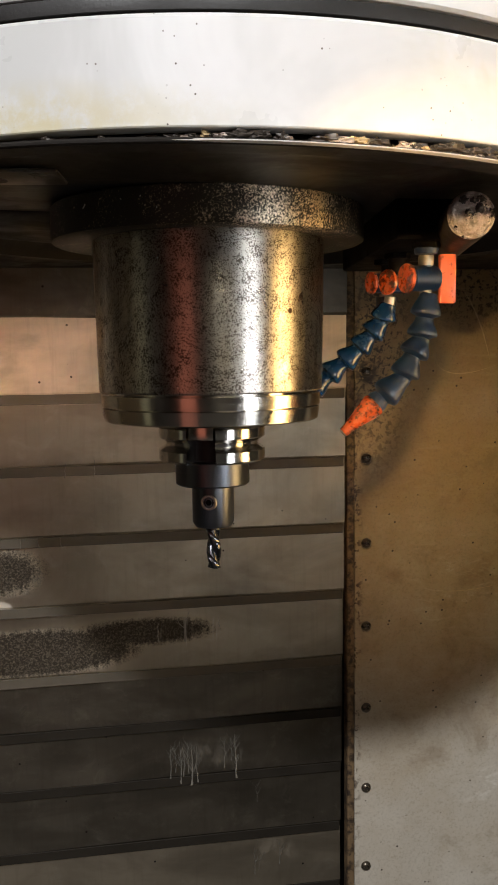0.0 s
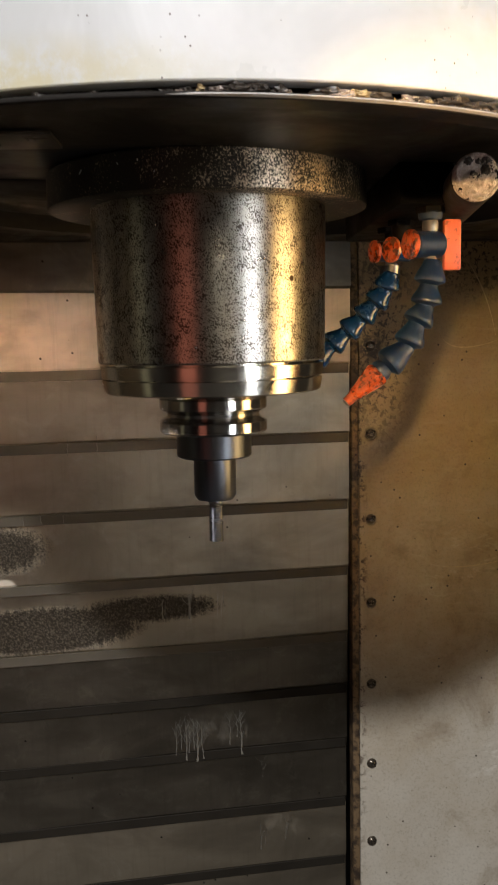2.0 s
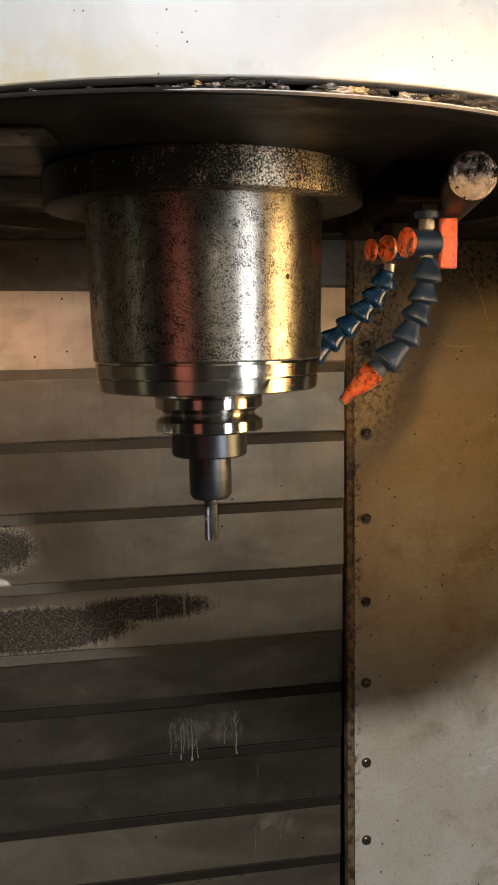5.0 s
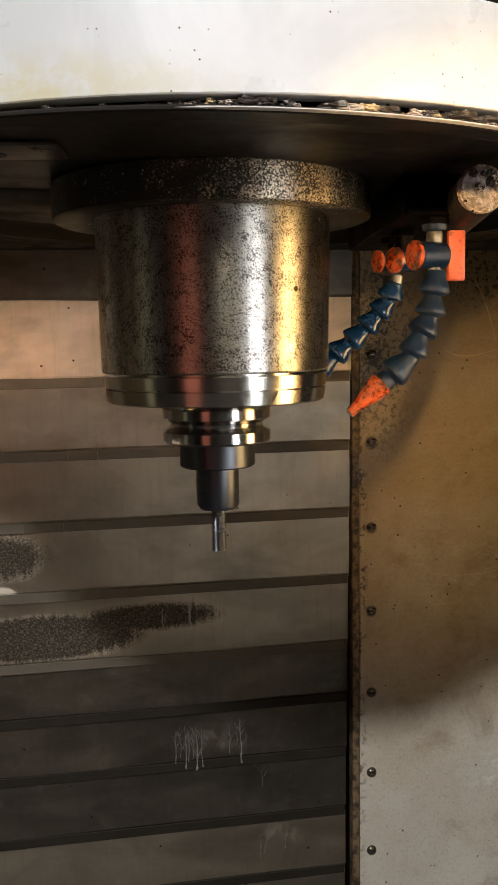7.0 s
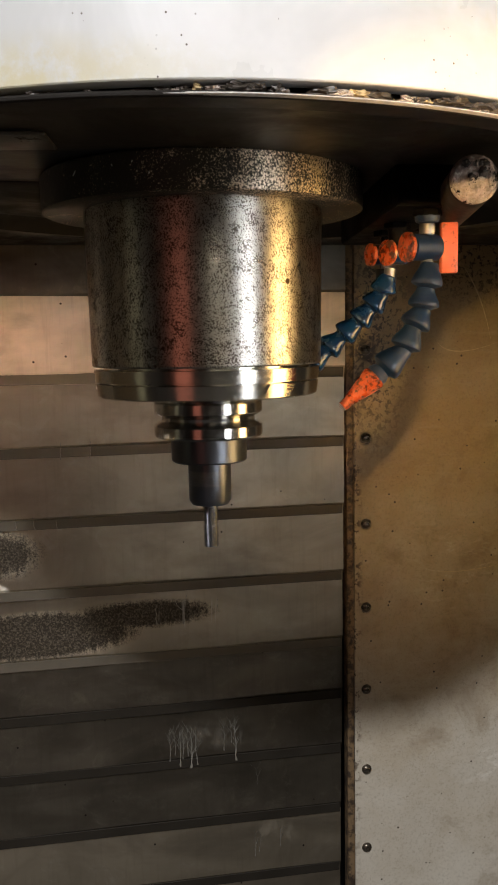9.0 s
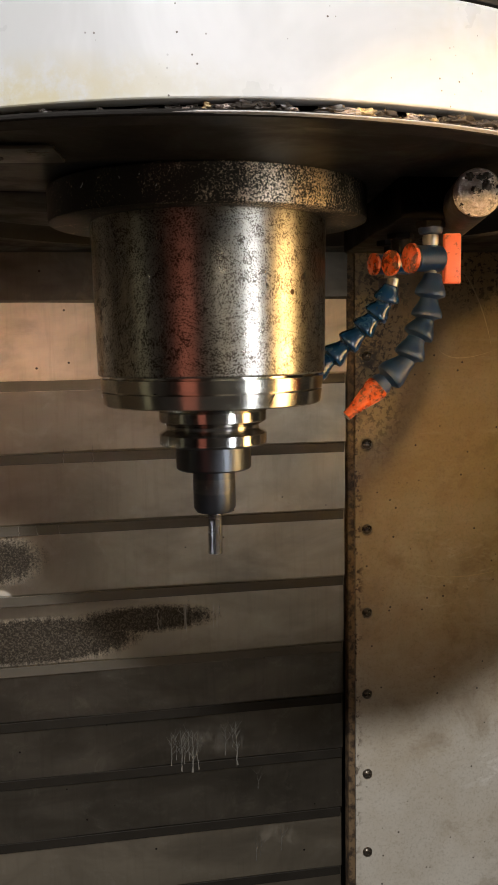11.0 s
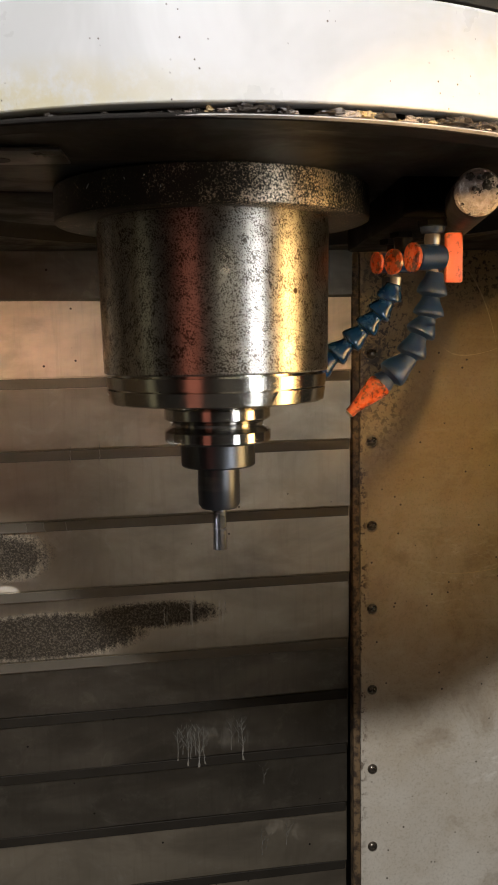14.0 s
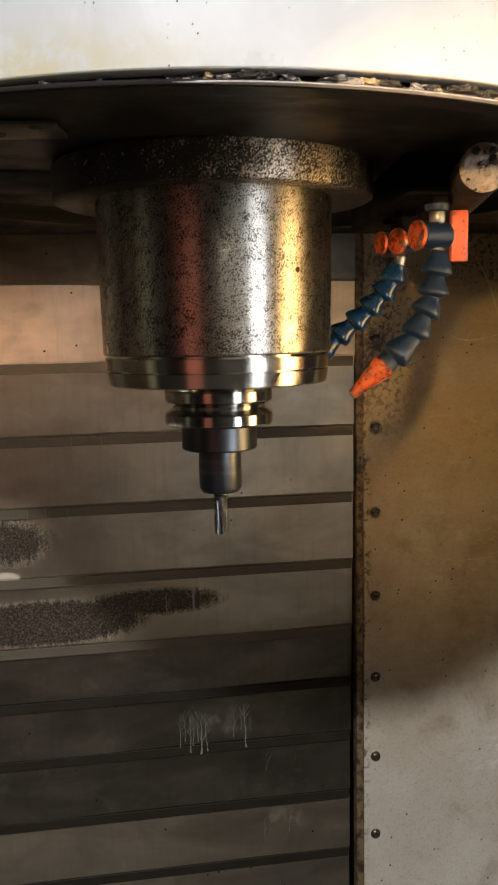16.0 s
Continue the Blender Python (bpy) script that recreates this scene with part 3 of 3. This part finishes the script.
# ---------------------------------------------------------------- spindle head
def mill_headstock():
    head = empty("mill_headstock", 0, 0, 0.163, "white enamelled round spindle head with an oily dark underside", "machine head")
    band = lathe([(0.2102, 0.178), (0.2105, 0.1655), (0.2185, 0.1651), (0.2196, 0.1653), (0.220, 0.1658), (0.220, 0.2010), (0.2190, 0.2024), (0.212, 0.2030), (0.212, 0.2092),
                  (0.2190, 0.2094), (0.220, 0.2106), (0.220, 0.52), (0.1, 0.52), (0.0, 0.52)], 160)
    part("casing", band, ENAMEL, head, "white enamel casing")
    part("groove_seal", lathe([(0.2125, 0.2034), (0.2188, 0.2037), (0.2190, 0.2060), (0.2186, 0.2087), (0.2125, 0.2088)], 160), GASKET, head, "black groove seal")
    # bottom plate, a little uneven, with a bright worn lip
    rng = random.Random(4)
    plate = lathe([(0.0, 0.1715), (0.19, 0.1715), (0.203, 0.1660), (0.208, 0.1600), (0.2198, 0.1600), (0.2206, 0.1606), (0.2208, 0.1614), (0.2200, 0.1622), (0.209, 0.1630), (0.2, 0.176), (0.0, 0.176)], 160, 0.003, 0)
    sag = Matrix.Translation((0, 0, 0.1612)) @ Matrix.Rotation(radians(1.1), 4, "Y") @ Matrix.Translation((0, 0, -0.1616))
    turned(plate, sag)
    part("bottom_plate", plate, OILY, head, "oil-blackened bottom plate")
    lip = lathe([(0.2190, 0.1603), (0.2208, 0.1605), (0.2216, 0.1611), (0.2212, 0.1616), (0.2190, 0.1620)], 80, 0.0035, 0, 248, 335)
    for v in lip.verts:  # worn away towards one side
        a = math.degrees(math.atan2(v.co.y, v.co.x)) % 360
        w = min(1.0, max(0.0, (a - 250) / 24))
        r = math.hypot(v.co.x, v.co.y)
        v.co.xy *= (0.2185 + (r - 0.2185) * w) / r
    part("plate_lip", turned(lip, sag), LIP, head, "worn bright steel lip")
    bm = block(-0.42, 0.62, 0.02, 0.372, 0.1716, 0.52, 0.004)
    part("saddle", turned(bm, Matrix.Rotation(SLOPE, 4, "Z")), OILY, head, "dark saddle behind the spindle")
    part("access_cover", block(-0.165, -0.0665, -0.124, -0.093, 0.1695, 0.1713, 0.0006), DULL, head, "dull grey access cover")
    part("bolt_hole", lathe([(0.0, 0.1690), (0.0055, 0.1690), (0.0055, 0.1694), (0, 0.1694)], 24, -0.0975, -0.106), HOLE, head)
    # grime packed in the gap, which widens where the plate sags
    for k in range(110):
        pale = k % 5 == 0
        deg = rng.choice((rng.uniform(280, 285), rng.uniform(288, 295), rng.uniform(266, 278), rng.uniform(297, 306))) if pale else rng.uniform(252, 316)
        a = radians(deg)
        gap = max(0.0006, 0.0023 + 0.0192 * 0.22 * math.cos(a) * (1.0 if math.cos(a) < 0.1 else 0.5))
        r = rng.uniform(0.2145, 0.2185)
        size = gap * rng.uniform(0.35, 0.62)
        zc = 0.1612 - 0.0192 * r * math.cos(a) + size * rng.uniform(0.7, 1.3) + 0.0004
        m = Matrix.LocRotScale((r * math.cos(a), r * math.sin(a), zc), Euler((0, 0, a + radians(90))), (size * rng.uniform(1.2, 3.6), size * 1.5, size))
        bm = bmesh.new()
        for v in bmesh.ops.create_icosphere(bm, subdivisions=3, radius=1.0)["verts"]:
            v.co = m @ (v.co * (1 + 0.9 * noise.noise(v.co * 1.9 + Vector((k * 3.1, 0, 0))) + 0.3 * noise.noise(v.co * 6.0 + Vector((0, k * 1.7, 0)))))
        part("chip_clump", bm, (PASTE if k % 2 else TAN) if pale else GREASE, head, "pale clump of packed chips" if pale else "dark clump of grease")
    return head


mill_headstock()


def spindle_nose():
    nose = empty("spindle_nose", 0, 0, 0.0495, "pitted steel spindle nose with a crusted collar", "spindle")
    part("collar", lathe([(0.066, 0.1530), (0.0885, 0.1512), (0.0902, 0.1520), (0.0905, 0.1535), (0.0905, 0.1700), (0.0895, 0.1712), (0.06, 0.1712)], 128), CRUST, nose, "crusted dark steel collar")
    part("barrel", lathe([(0.03, 0.0672), (0.0652, 0.0668), (0.0660, 0.0678), (0.0673, 0.1500), (0.0668, 0.1535), (0.03, 0.1535)], 160), PITTED, nose, "speckled, pitted steel barrel")
    part("nose_ring", lathe([(0.0222, 0.0640), (0.0222, 0.0505), (0.0235, 0.0494), (0.0620, 0.0494), (0.0634, 0.0502), (0.0645, 0.0574), (0.0600, 0.0575), (0.0600, 0.0583), (0.0646, 0.0584),
                             (0.0651, 0.0652), (0.0600, 0.0653), (0.0600, 0.0666), (0.03, 0.0666)], 160), RING, nose, "ground steel ring")
    for x, z, tilt, length in ((0.0312, 0.0550, 35, 0.0060), (0.0165, 0.0580, 80, 0.0030), (-0.0300, 0.0585, 85, 0.0016)):
        bm = block(-0.00022, 0.00022, -0.0004, 0.0004, -length / 2, length / 2)
        y = -math.sqrt(0.0649 ** 2 - x * x)
        turned(bm, Matrix.Translation((x, y, z)) @ Matrix.Rotation(math.atan2(x, -y), 4, "Z") @ Matrix.Rotation(radians(tilt), 4, "Y"))
        part("nick", bm, HOLE, nose, "dark nick in the ring")
    rng = random.Random(9)
    spots = [(-0.0315, 0.1180, 0.0672, 0.0034), (-0.0270, 0.1385, 0.0672, 0.0016), (-0.0255, 0.0935, 0.0668, 0.0014), (-0.0480, 0.1320, 0.0672, 0.0012), (-0.0080, 0.0760, 0.0665, 0.0012),
             (0.0575, 0.1480, 0.0674, 0.0022), (-0.0630, 0.1640, 0.0908, 0.0030), (-0.0430, 0.1650, 0.0908, 0.0012), (-0.0330, 0.1660, 0.0908, 0.0012), (-0.0250, 0.1600, 0.0908, 0.0010), (0.0210, 0.1290, 0.0671, 0.0009)]
    for x, z, r, length in spots:
        y, lean = -math.sqrt(r * r - x * x), rng.uniform(-40, 50)
        bm = bmesh.new()
        ends = [(length * (t - 0.5), 0.0003 * math.sin(3 * t)) for t in (0, 0.25, 0.5, 0.75, 1)]
        for (za, xa), (zb, xb) in zip(ends, ends[1:]):
            along([(0.0, 0), (0.00020, 0.02), (0.00020, 0.98), (0.0, 1)], (xa, 0, za), (xb, 0, zb), 6, bm)
        turned(bm, Matrix.Translation((x, y, z)) @ Matrix.Rotation(math.atan2(x, -y), 4, "Z") @ Matrix.Rotation(radians(lean), 4, "Y"))
        part("stuck_sliver", bm, SCREW, nose, "bright metal sliver stuck on")
    return nose


spindle_nose()


# ---------------------------------------------------------------- rotating tool
def tool_holder():
    tool = empty("tool_holder", 0, 0, 0.0, "steel end mill holder with grooved flange in the spindle", "tool holder")
    # flange with its V groove, cut by two driving slots
    prof = [(0.010, 0.0459), (0.0305, 0.0459), (0.03175, 0.0449), (0.03175, 0.0396), (0.0312, 0.0390), (0.0275, 0.0368), (0.0272, 0.0352), (0.0275, 0.0345), (0.0312, 0.0323),
            (0.03175, 0.0317), (0.03175, 0.0262), (0.0306, 0.0250), (0.010, 0.0250)]
    half = math.degrees(math.asin(0.0081 / 0.0300))
    bm = bmesh.new()
    for mid in (90, 270):
        a0, a1 = mid + half, mid + 180 - half
        lathe(prof, 60, 0, 0, a0, a1, bm)
        for a in (a0, a1):
            ca, sa = math.cos(radians(a)), math.sin(radians(a))
            bm.faces.new([bm.verts.new((r * ca, r * sa, z)) for r, z in prof])
    bmesh.ops.remove_doubles(bm, verts=bm.verts, dist=1e-6)
    part("flange", bm, FLANGE, tool, "bright steel flange with driving slots", 14)
    part("hub", lathe([(0.0, 0.0492), (0.0205, 0.0492), (0.0205, 0.0256), (0.0, 0.0256)], 64), DARK_STEEL, tool, "dark core in the slots")
    part("body", lathe([(0.0, 0.0249), (0.0215, 0.0249), (0.0222, 0.0243), (0.0222, 0.0112), (0.0212, 0.0102), (0.0, 0.0102)], 96), BLACKED, tool, "dark satin steel body")
    part("shank", lathe([(0.0, 0.0101), (0.0126, 0.0101), (0.0126, -0.0128), (0.0108, -0.0155), (0.0052, -0.0156), (0.0052, -0.0120), (0.0, -0.0120)], 96), BLACKED, tool, "dark satin steel shank")
    # set screw in a countersunk bore
    m = Matrix.Translation((0, -0.01225, 0.0005)) @ Matrix.Rotation(radians(90), 4, "X")
    bm = lathe([(0.0030, -0.0014), (0.0031, 0.0000), (0.0036, 0.0007), (0.0043, 0.0007), (0.0049, 0.0001), (0.0051, -0.0014)], 32)
    part("bore_rim", turned(bm, m), BRASS, tool, "steel countersunk bore rim")
    bm = lathe([(0.0, -0.0006), (0.0018, -0.0006), (0.0018, 0.0002), (0.0032, 0.0002), (0.0033, -0.0012)], 6)
    screw = part("set_screw", turned(bm, m), DARK_STEEL, tool, "dark hexagon socket set screw")
    bm = lathe([(0.0, -0.0004), (0.0019, -0.0004), (0.0019, 0.00035), (0.0, 0.00035)], 6)
    part("socket", turned(bm, m), SHADE_BLACK, screw)
    # two driving keys turn with the spindle
    for s in (-1, 1):
        part("drive_key", block(-0.0072, 0.0072, s * 0.0235 - 0.0068, s * 0.0235 + 0.0068, 0.0390, 0.0492, 0.0008), RING, tool, "ground steel driving key")
    # two-flute end mill
    bm = bmesh.new()
    n, steps, z0, z1 = 28, 34, -0.0150, -0.0414
    rings = []
    for k in range(steps + 1):
        z = z0 + (z1 - z0) * k / steps
        turn = 2 * math.pi * (z0 - z) / 0.030
        ring = []
        for i in range(n):
            a = 2 * math.pi * i / n
            lobe = abs(math.cos(a)) ** 0.9
            r = 0.0046 * (0.55 + 0.45 * lobe) if k > 3 else 0.0046
            if i % 14 in (1, 2) and k > 3:
                r *= 0.9
            ring.append(bm.verts.new((r * math.cos(a + turn), r * math.sin(a + turn), z)))
        rings.append(ring)
    for ra, rb in zip(rings, rings[1:]):
        for i in range(n):
            j = (i + 1) % n
            bm.faces.new((ra[i], ra[j], rb[j], rb[i]))
    bm.faces.new(rings[-1])
    bm.faces.new(rings[0][::-1])
    part("end_mill", bm, CARBIDE, tool, "fluted carbide end mill", 28)
    for ob in tool.children_recursive:
        ob.cycles.motion_steps = 4
    return tool


TOOL = tool_holder()


# ---------------------------------------------------------------- coolant lines
def chain(parent, pts, radius, material):
    """Ball-and-socket hose: waisted segments from point to point."""
    for a, b in zip(pts, pts[1:]):
        prof = [(0.0, -0.10), (0.48, -0.10), (0.60, -0.02), (0.63, 0.10), (0.72, 0.24), (0.86, 0.42), (0.97, 0.58), (1.01, 0.68), (1.02, 0.76), (0.99, 0.82), (0.88, 0.86), (0.70, 0.90), (0.58, 0.96), (0.50, 1.04), (0.0, 1.04)]
        part("hose_segment", along([(r * radius, s) for r, s in prof], a, b, 36), material, parent)


AXIS = radians(20)  # turn of the stopcocks' axes


def valve(name, c, scale, material, label, paddle=True, disc=None):
    """A blue stopcock with an orange disc on one end and an orange paddle on the other."""
    x, y, z = c
    v = empty(name, x, y, z, label, "valve", "coolant valves")
    k = scale
    d = Vector((math.cos(AXIS), math.sin(AXIS), 0))
    o = Vector(c)
    part("valve_body", along([(0.0, 0), (0.0062 * k, 0), (0.0070 * k, 0.06), (0.0070 * k, 0.94), (0.0062 * k, 1), (0, 1)], o - d * 0.0105 * k, o + d * 0.0065 * k), material, v)
    part("disc", along([(0, 0), (0.0066 * k, 0), (0.0079 * k, 0.2), (0.0079 * k, 0.8), (0.0070 * k, 1), (0, 1)], o - d * 0.0140 * k, o - d * 0.0107 * k), disc or GRIMY, v, "orange plastic disc")
    if paddle:
        bm = block(0.0078 * k, 0.0172 * k, 0.0005 * k, 0.0055 * k, -0.0135 * k, 0.0135 * k, 0.0011 * k, 2)
        part("paddle", turned(bm, Matrix.Translation(o)), ORANGE, v, "orange plastic paddle")
    # a stub without paddle is coloured black for the shade above it
    part("upper_stub", along([(0, 0), (0.0036 * k, 0), (0.0036 * k, 0.18), (0.0060 * k, 0.20), (0.0066 * k, 0.24), (0.0066 * k, 0.42), (0.0058 * k, 0.45), (0.0058 * k, 0.50), (0.0066 * k, 0.53), (0.0064 * k, 1), (0, 1)], (x, y, z + 0.006 * k), (x, y, 0.1700)), material if paddle else SHADE_BLACK, v)
    part("ferrule", along([(0, 0), (0.0030 * k, 0), (0.0034 * k, 0.3), (0.0034 * k, 0.8), (0.0030 * k, 1), (0, 1)], (x, y, z - 0.0105 * k), (x, y, z - 0.006 * k)), BRASS, v, "dull metal ferrule")
    if paddle:
        part("ferrule", along([(0, 0), (0.0040 * k, 0), (0.0043 * k, 0.2), (0.0043 * k, 0.8), (0.0040 * k, 1), (0, 1)], (x, y, z + 0.0070 * k), (x, y, z + 0.0125 * k)), BRASS, v, "dull metal ferrule")
    return v


def coolant_lines():
    first = valve("coolant_valve", (0.1190, -0.041, 0.1278), 1.0, BLUE, "blue plastic stopcock with orange paddle under the spindle head")
    hose = empty("coolant_hose", 0.1197, -0.042, 0.118, "dark blue jointed hose with an orange nozzle below a valve", "hose", "coolant hoses")
    pts = [(0.1202, -0.042, 0.1185), (0.1182, -0.042, 0.1060), (0.1165, -0.042, 0.0950), (0.1110, -0.043, 0.0850), (0.1060, -0.0435, 0.0735), (0.0935, -0.044, 0.0625)]
    chain(hose, pts, 0.0082, BLUE)
    a, b = Vector((0.0945, -0.044, 0.0635)), Vector((0.0722, -0.045, 0.0437))
    part("nozzle_ball", along([(0, 0), (0.0050, 0.1), (0.0062, 0.5), (0.0060, 0.9), (0, 1)], a, a + (b - a) * 0.25), BLUE, hose)
    part("nozzle", along([(0, 0.18), (0.0058, 0.17), (0.0068, 0.22), (0.0066, 0.30), (0.0046, 0.60), (0.0030, 0.86), (0.0028, 0.98), (0.0017, 1.0), (0.0016, 0.9), (0, 0.9)], a, b), GRIMY, hose, "grimy orange tapered nozzle")
    part("nozzle_mouth", along([(0.0016, 0.93), (0.0027, 0.985), (0.0021, 1.01), (0.0012, 1.0), (0, 0.96)], a, b), SCREW, hose, "pale wet nozzle mouth")

    x, y, z = 0.1150, 0.015, 0.1300
    second = empty("coolant_valve", x, y, z, "wet blue plastic stopcock with an orange disc", "valve", "coolant valves")
    part("valve_body", along([(0, 0), (0.0066, 0.02), (0.0066, 0.98), (0, 1)], (x - 0.005, y - 0.0029, z), (x + 0.005, y + 0.0029, z)), BLUE_WET, second)
    part("disc", along([(0, 0), (0.0064, 0), (0.0076, 0.2), (0.0076, 0.8), (0.0068, 1), (0, 1)], (x - 0.0080, y - 0.0046, z), (x - 0.0052, y - 0.0030, z)), GRIMY, second, "orange plastic disc")
    part("upper_stub", along([(0, 0), (0.0052, 0), (0.0062, 0.4), (0.0062, 1), (0, 1)], (x, y, z + 0.005), (x, y, 0.1700)), SHADE_BLACK, second)
    part("ferrule", along([(0, 0), (0.0030, 0), (0.0034, 0.3), (0.0034, 0.8), (0, 1)], (x - 0.0055, y, z - 0.0165), (x - 0.004, y, z - 0.007)), BRASS, second, "dull metal ferrule")
    hose = empty("coolant_hose", x, y, 0.117, "wet blue jointed hose reaching behind the spindle barrel", "hose", "coolant hoses")
    chain(hose, [(0.1090, 0.015, 0.1165), (0.1060, 0.017, 0.1065), (0.0985, 0.018, 0.0975), (0.0910, 0.019, 0.0890), (0.0815, 0.020, 0.0808), (0.0720, 0.020, 0.0728), (0.062, 0.020, 0.065)], 0.0078, BLUE_WET)

    x, y, z = 0.1160, 0.054, 0.1324
    third = valve("coolant_valve", (x, y, z), 0.9, BLUE, "blue plastic stopcock without a hose", False, GRIMY)
    part("hose_stub", along([(0, 0), (0.0050, 0), (0.0066, 0.4), (0.0066, 1), (0, 1)], (x, y, z - 0.022), (x, y, z - 0.009)), GASKET, third, "short black hose stub")
    bar = empty("coolant_manifold", 0.118, 0.02, 0.1480, "shade-black manifold bar above the coolant valves", "manifold")
    # manifold parts take the same black in place of the shade there
    part("bar", block(0.100, 0.136, -0.052, 0.14, 0.1475, 0.1712, 0.002), SHADE_BLACK, bar)
    part("end_cap", along([(0, 0), (0.0075, 0), (0.0085, 0.2), (0.0085, 1), (0, 1)], (0.118, -0.0555, 0.1595), (0.118, -0.0522, 0.1595), 6), SHADE_BLACK, bar)
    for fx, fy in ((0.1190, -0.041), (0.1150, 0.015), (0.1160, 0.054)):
        part("fitting", lathe([(0, 0.1440), (0.0074, 0.1440), (0.0080, 0.1447), (0.0080, 0.1474), (0, 0.1474)], 6, fx, fy), SHADE_BLACK, bar)


coolant_lines()


def pipe():
    p = empty("coolant_pipe", 0.1265, -0.097, 0.1535, "dark pipe with its open end clogged by pale chips", "pipe")
    a, b = Vector((0.1272, -0.0965, 0.1535)), Vector((0.150, 0.05, 0.1545))
    part("tube", along([(0.0096, 0.0), (0.0112, 0.0), (0.0116, 0.01), (0.0116, 1.0), (0.0, 1.0)], a, b, 48), SLUDGE, p)
    bm = bmesh.new()
    q = Matrix.Translation(a) @ (b - a).to_track_quat("Z", "Y").to_matrix().to_4x4()
    for v in bmesh.ops.create_icosphere(bm, subdivisions=5, radius=1.0)["verts"]:
        lump = noise.fractal(v.co * 3.0, 0.7, 2.0, 5) + 0.8 * min(0.0, (v.co - Vector((0.1, 0.35, -1))).length - 0.55)
        v.co = q @ Vector((v.co.x * 0.0114, v.co.y * 0.0114, v.co.z * 0.0032 - 0.0016 * lump))
    part("plug", bm, PASTE, p, "pale sludge of packed chips", 60)
    rng = random.Random(6)
    # dark lumps added in place of the wet hollows in the plug
    for k in range(9):
        bm = bmesh.new()
        cx, cy, size = rng.uniform(-0.005, 0.007), rng.uniform(0.001, 0.0085), rng.uniform(0.0010, 0.0022)
        for v in bmesh.ops.create_icosphere(bm, subdivisions=3, radius=1.0)["verts"]:
            v.co *= size * (1 + 0.7 * noise.noise(v.co * 2.0 + Vector((k * 2.3, 1, 0))))
            v.co = q @ (v.co + Vector((-cx, cy, -0.0022)))
        part("hollow_lump", bm, GREASE, p, "dark lump standing for a wet hollow", 60)
    return p


pipe()


# ---------------------------------------------------------------- turning of the tool
def motions():
    """Still at first, up to speed at 1.57 s, slowing to a stop in the middle and starting again after 6.3 s."""
    rest, again, fast = -12.0, 11.0, -89.0
    rows, angle = [], rest
    run_out = 5.4
    for k in range(481):
        t = k / 30
        if 1.55 < t < run_out:
            angle += fast
        elif run_out <= t < 6.0:
            angle += fast * (6.0 - t) / 0.6
        elif 6.31 < t < 6.41:
            angle += (-6.0, -12.0, -17.0)[round((t - 6.3) * 30) - 1]
        elif t >= 6.41:
            angle += max(fast, -17.0 - 25.0 * (t - 6.4) * 30)
        rows.append([t, angle])
    # share out what is missing to the resting angle over the slowing down
    first, last = round(run_out * 30), 180
    missing = (again - rows[189][1] + 180) % 360 - 180
    for k in range(first, 481):
        rows[k][1] += missing * min(1.0, (k - first) / (last - first))
    walk(TOOL, [(t, pose(0, 0, ZB, 0, 0, a)) for t, a in rows])


motions()
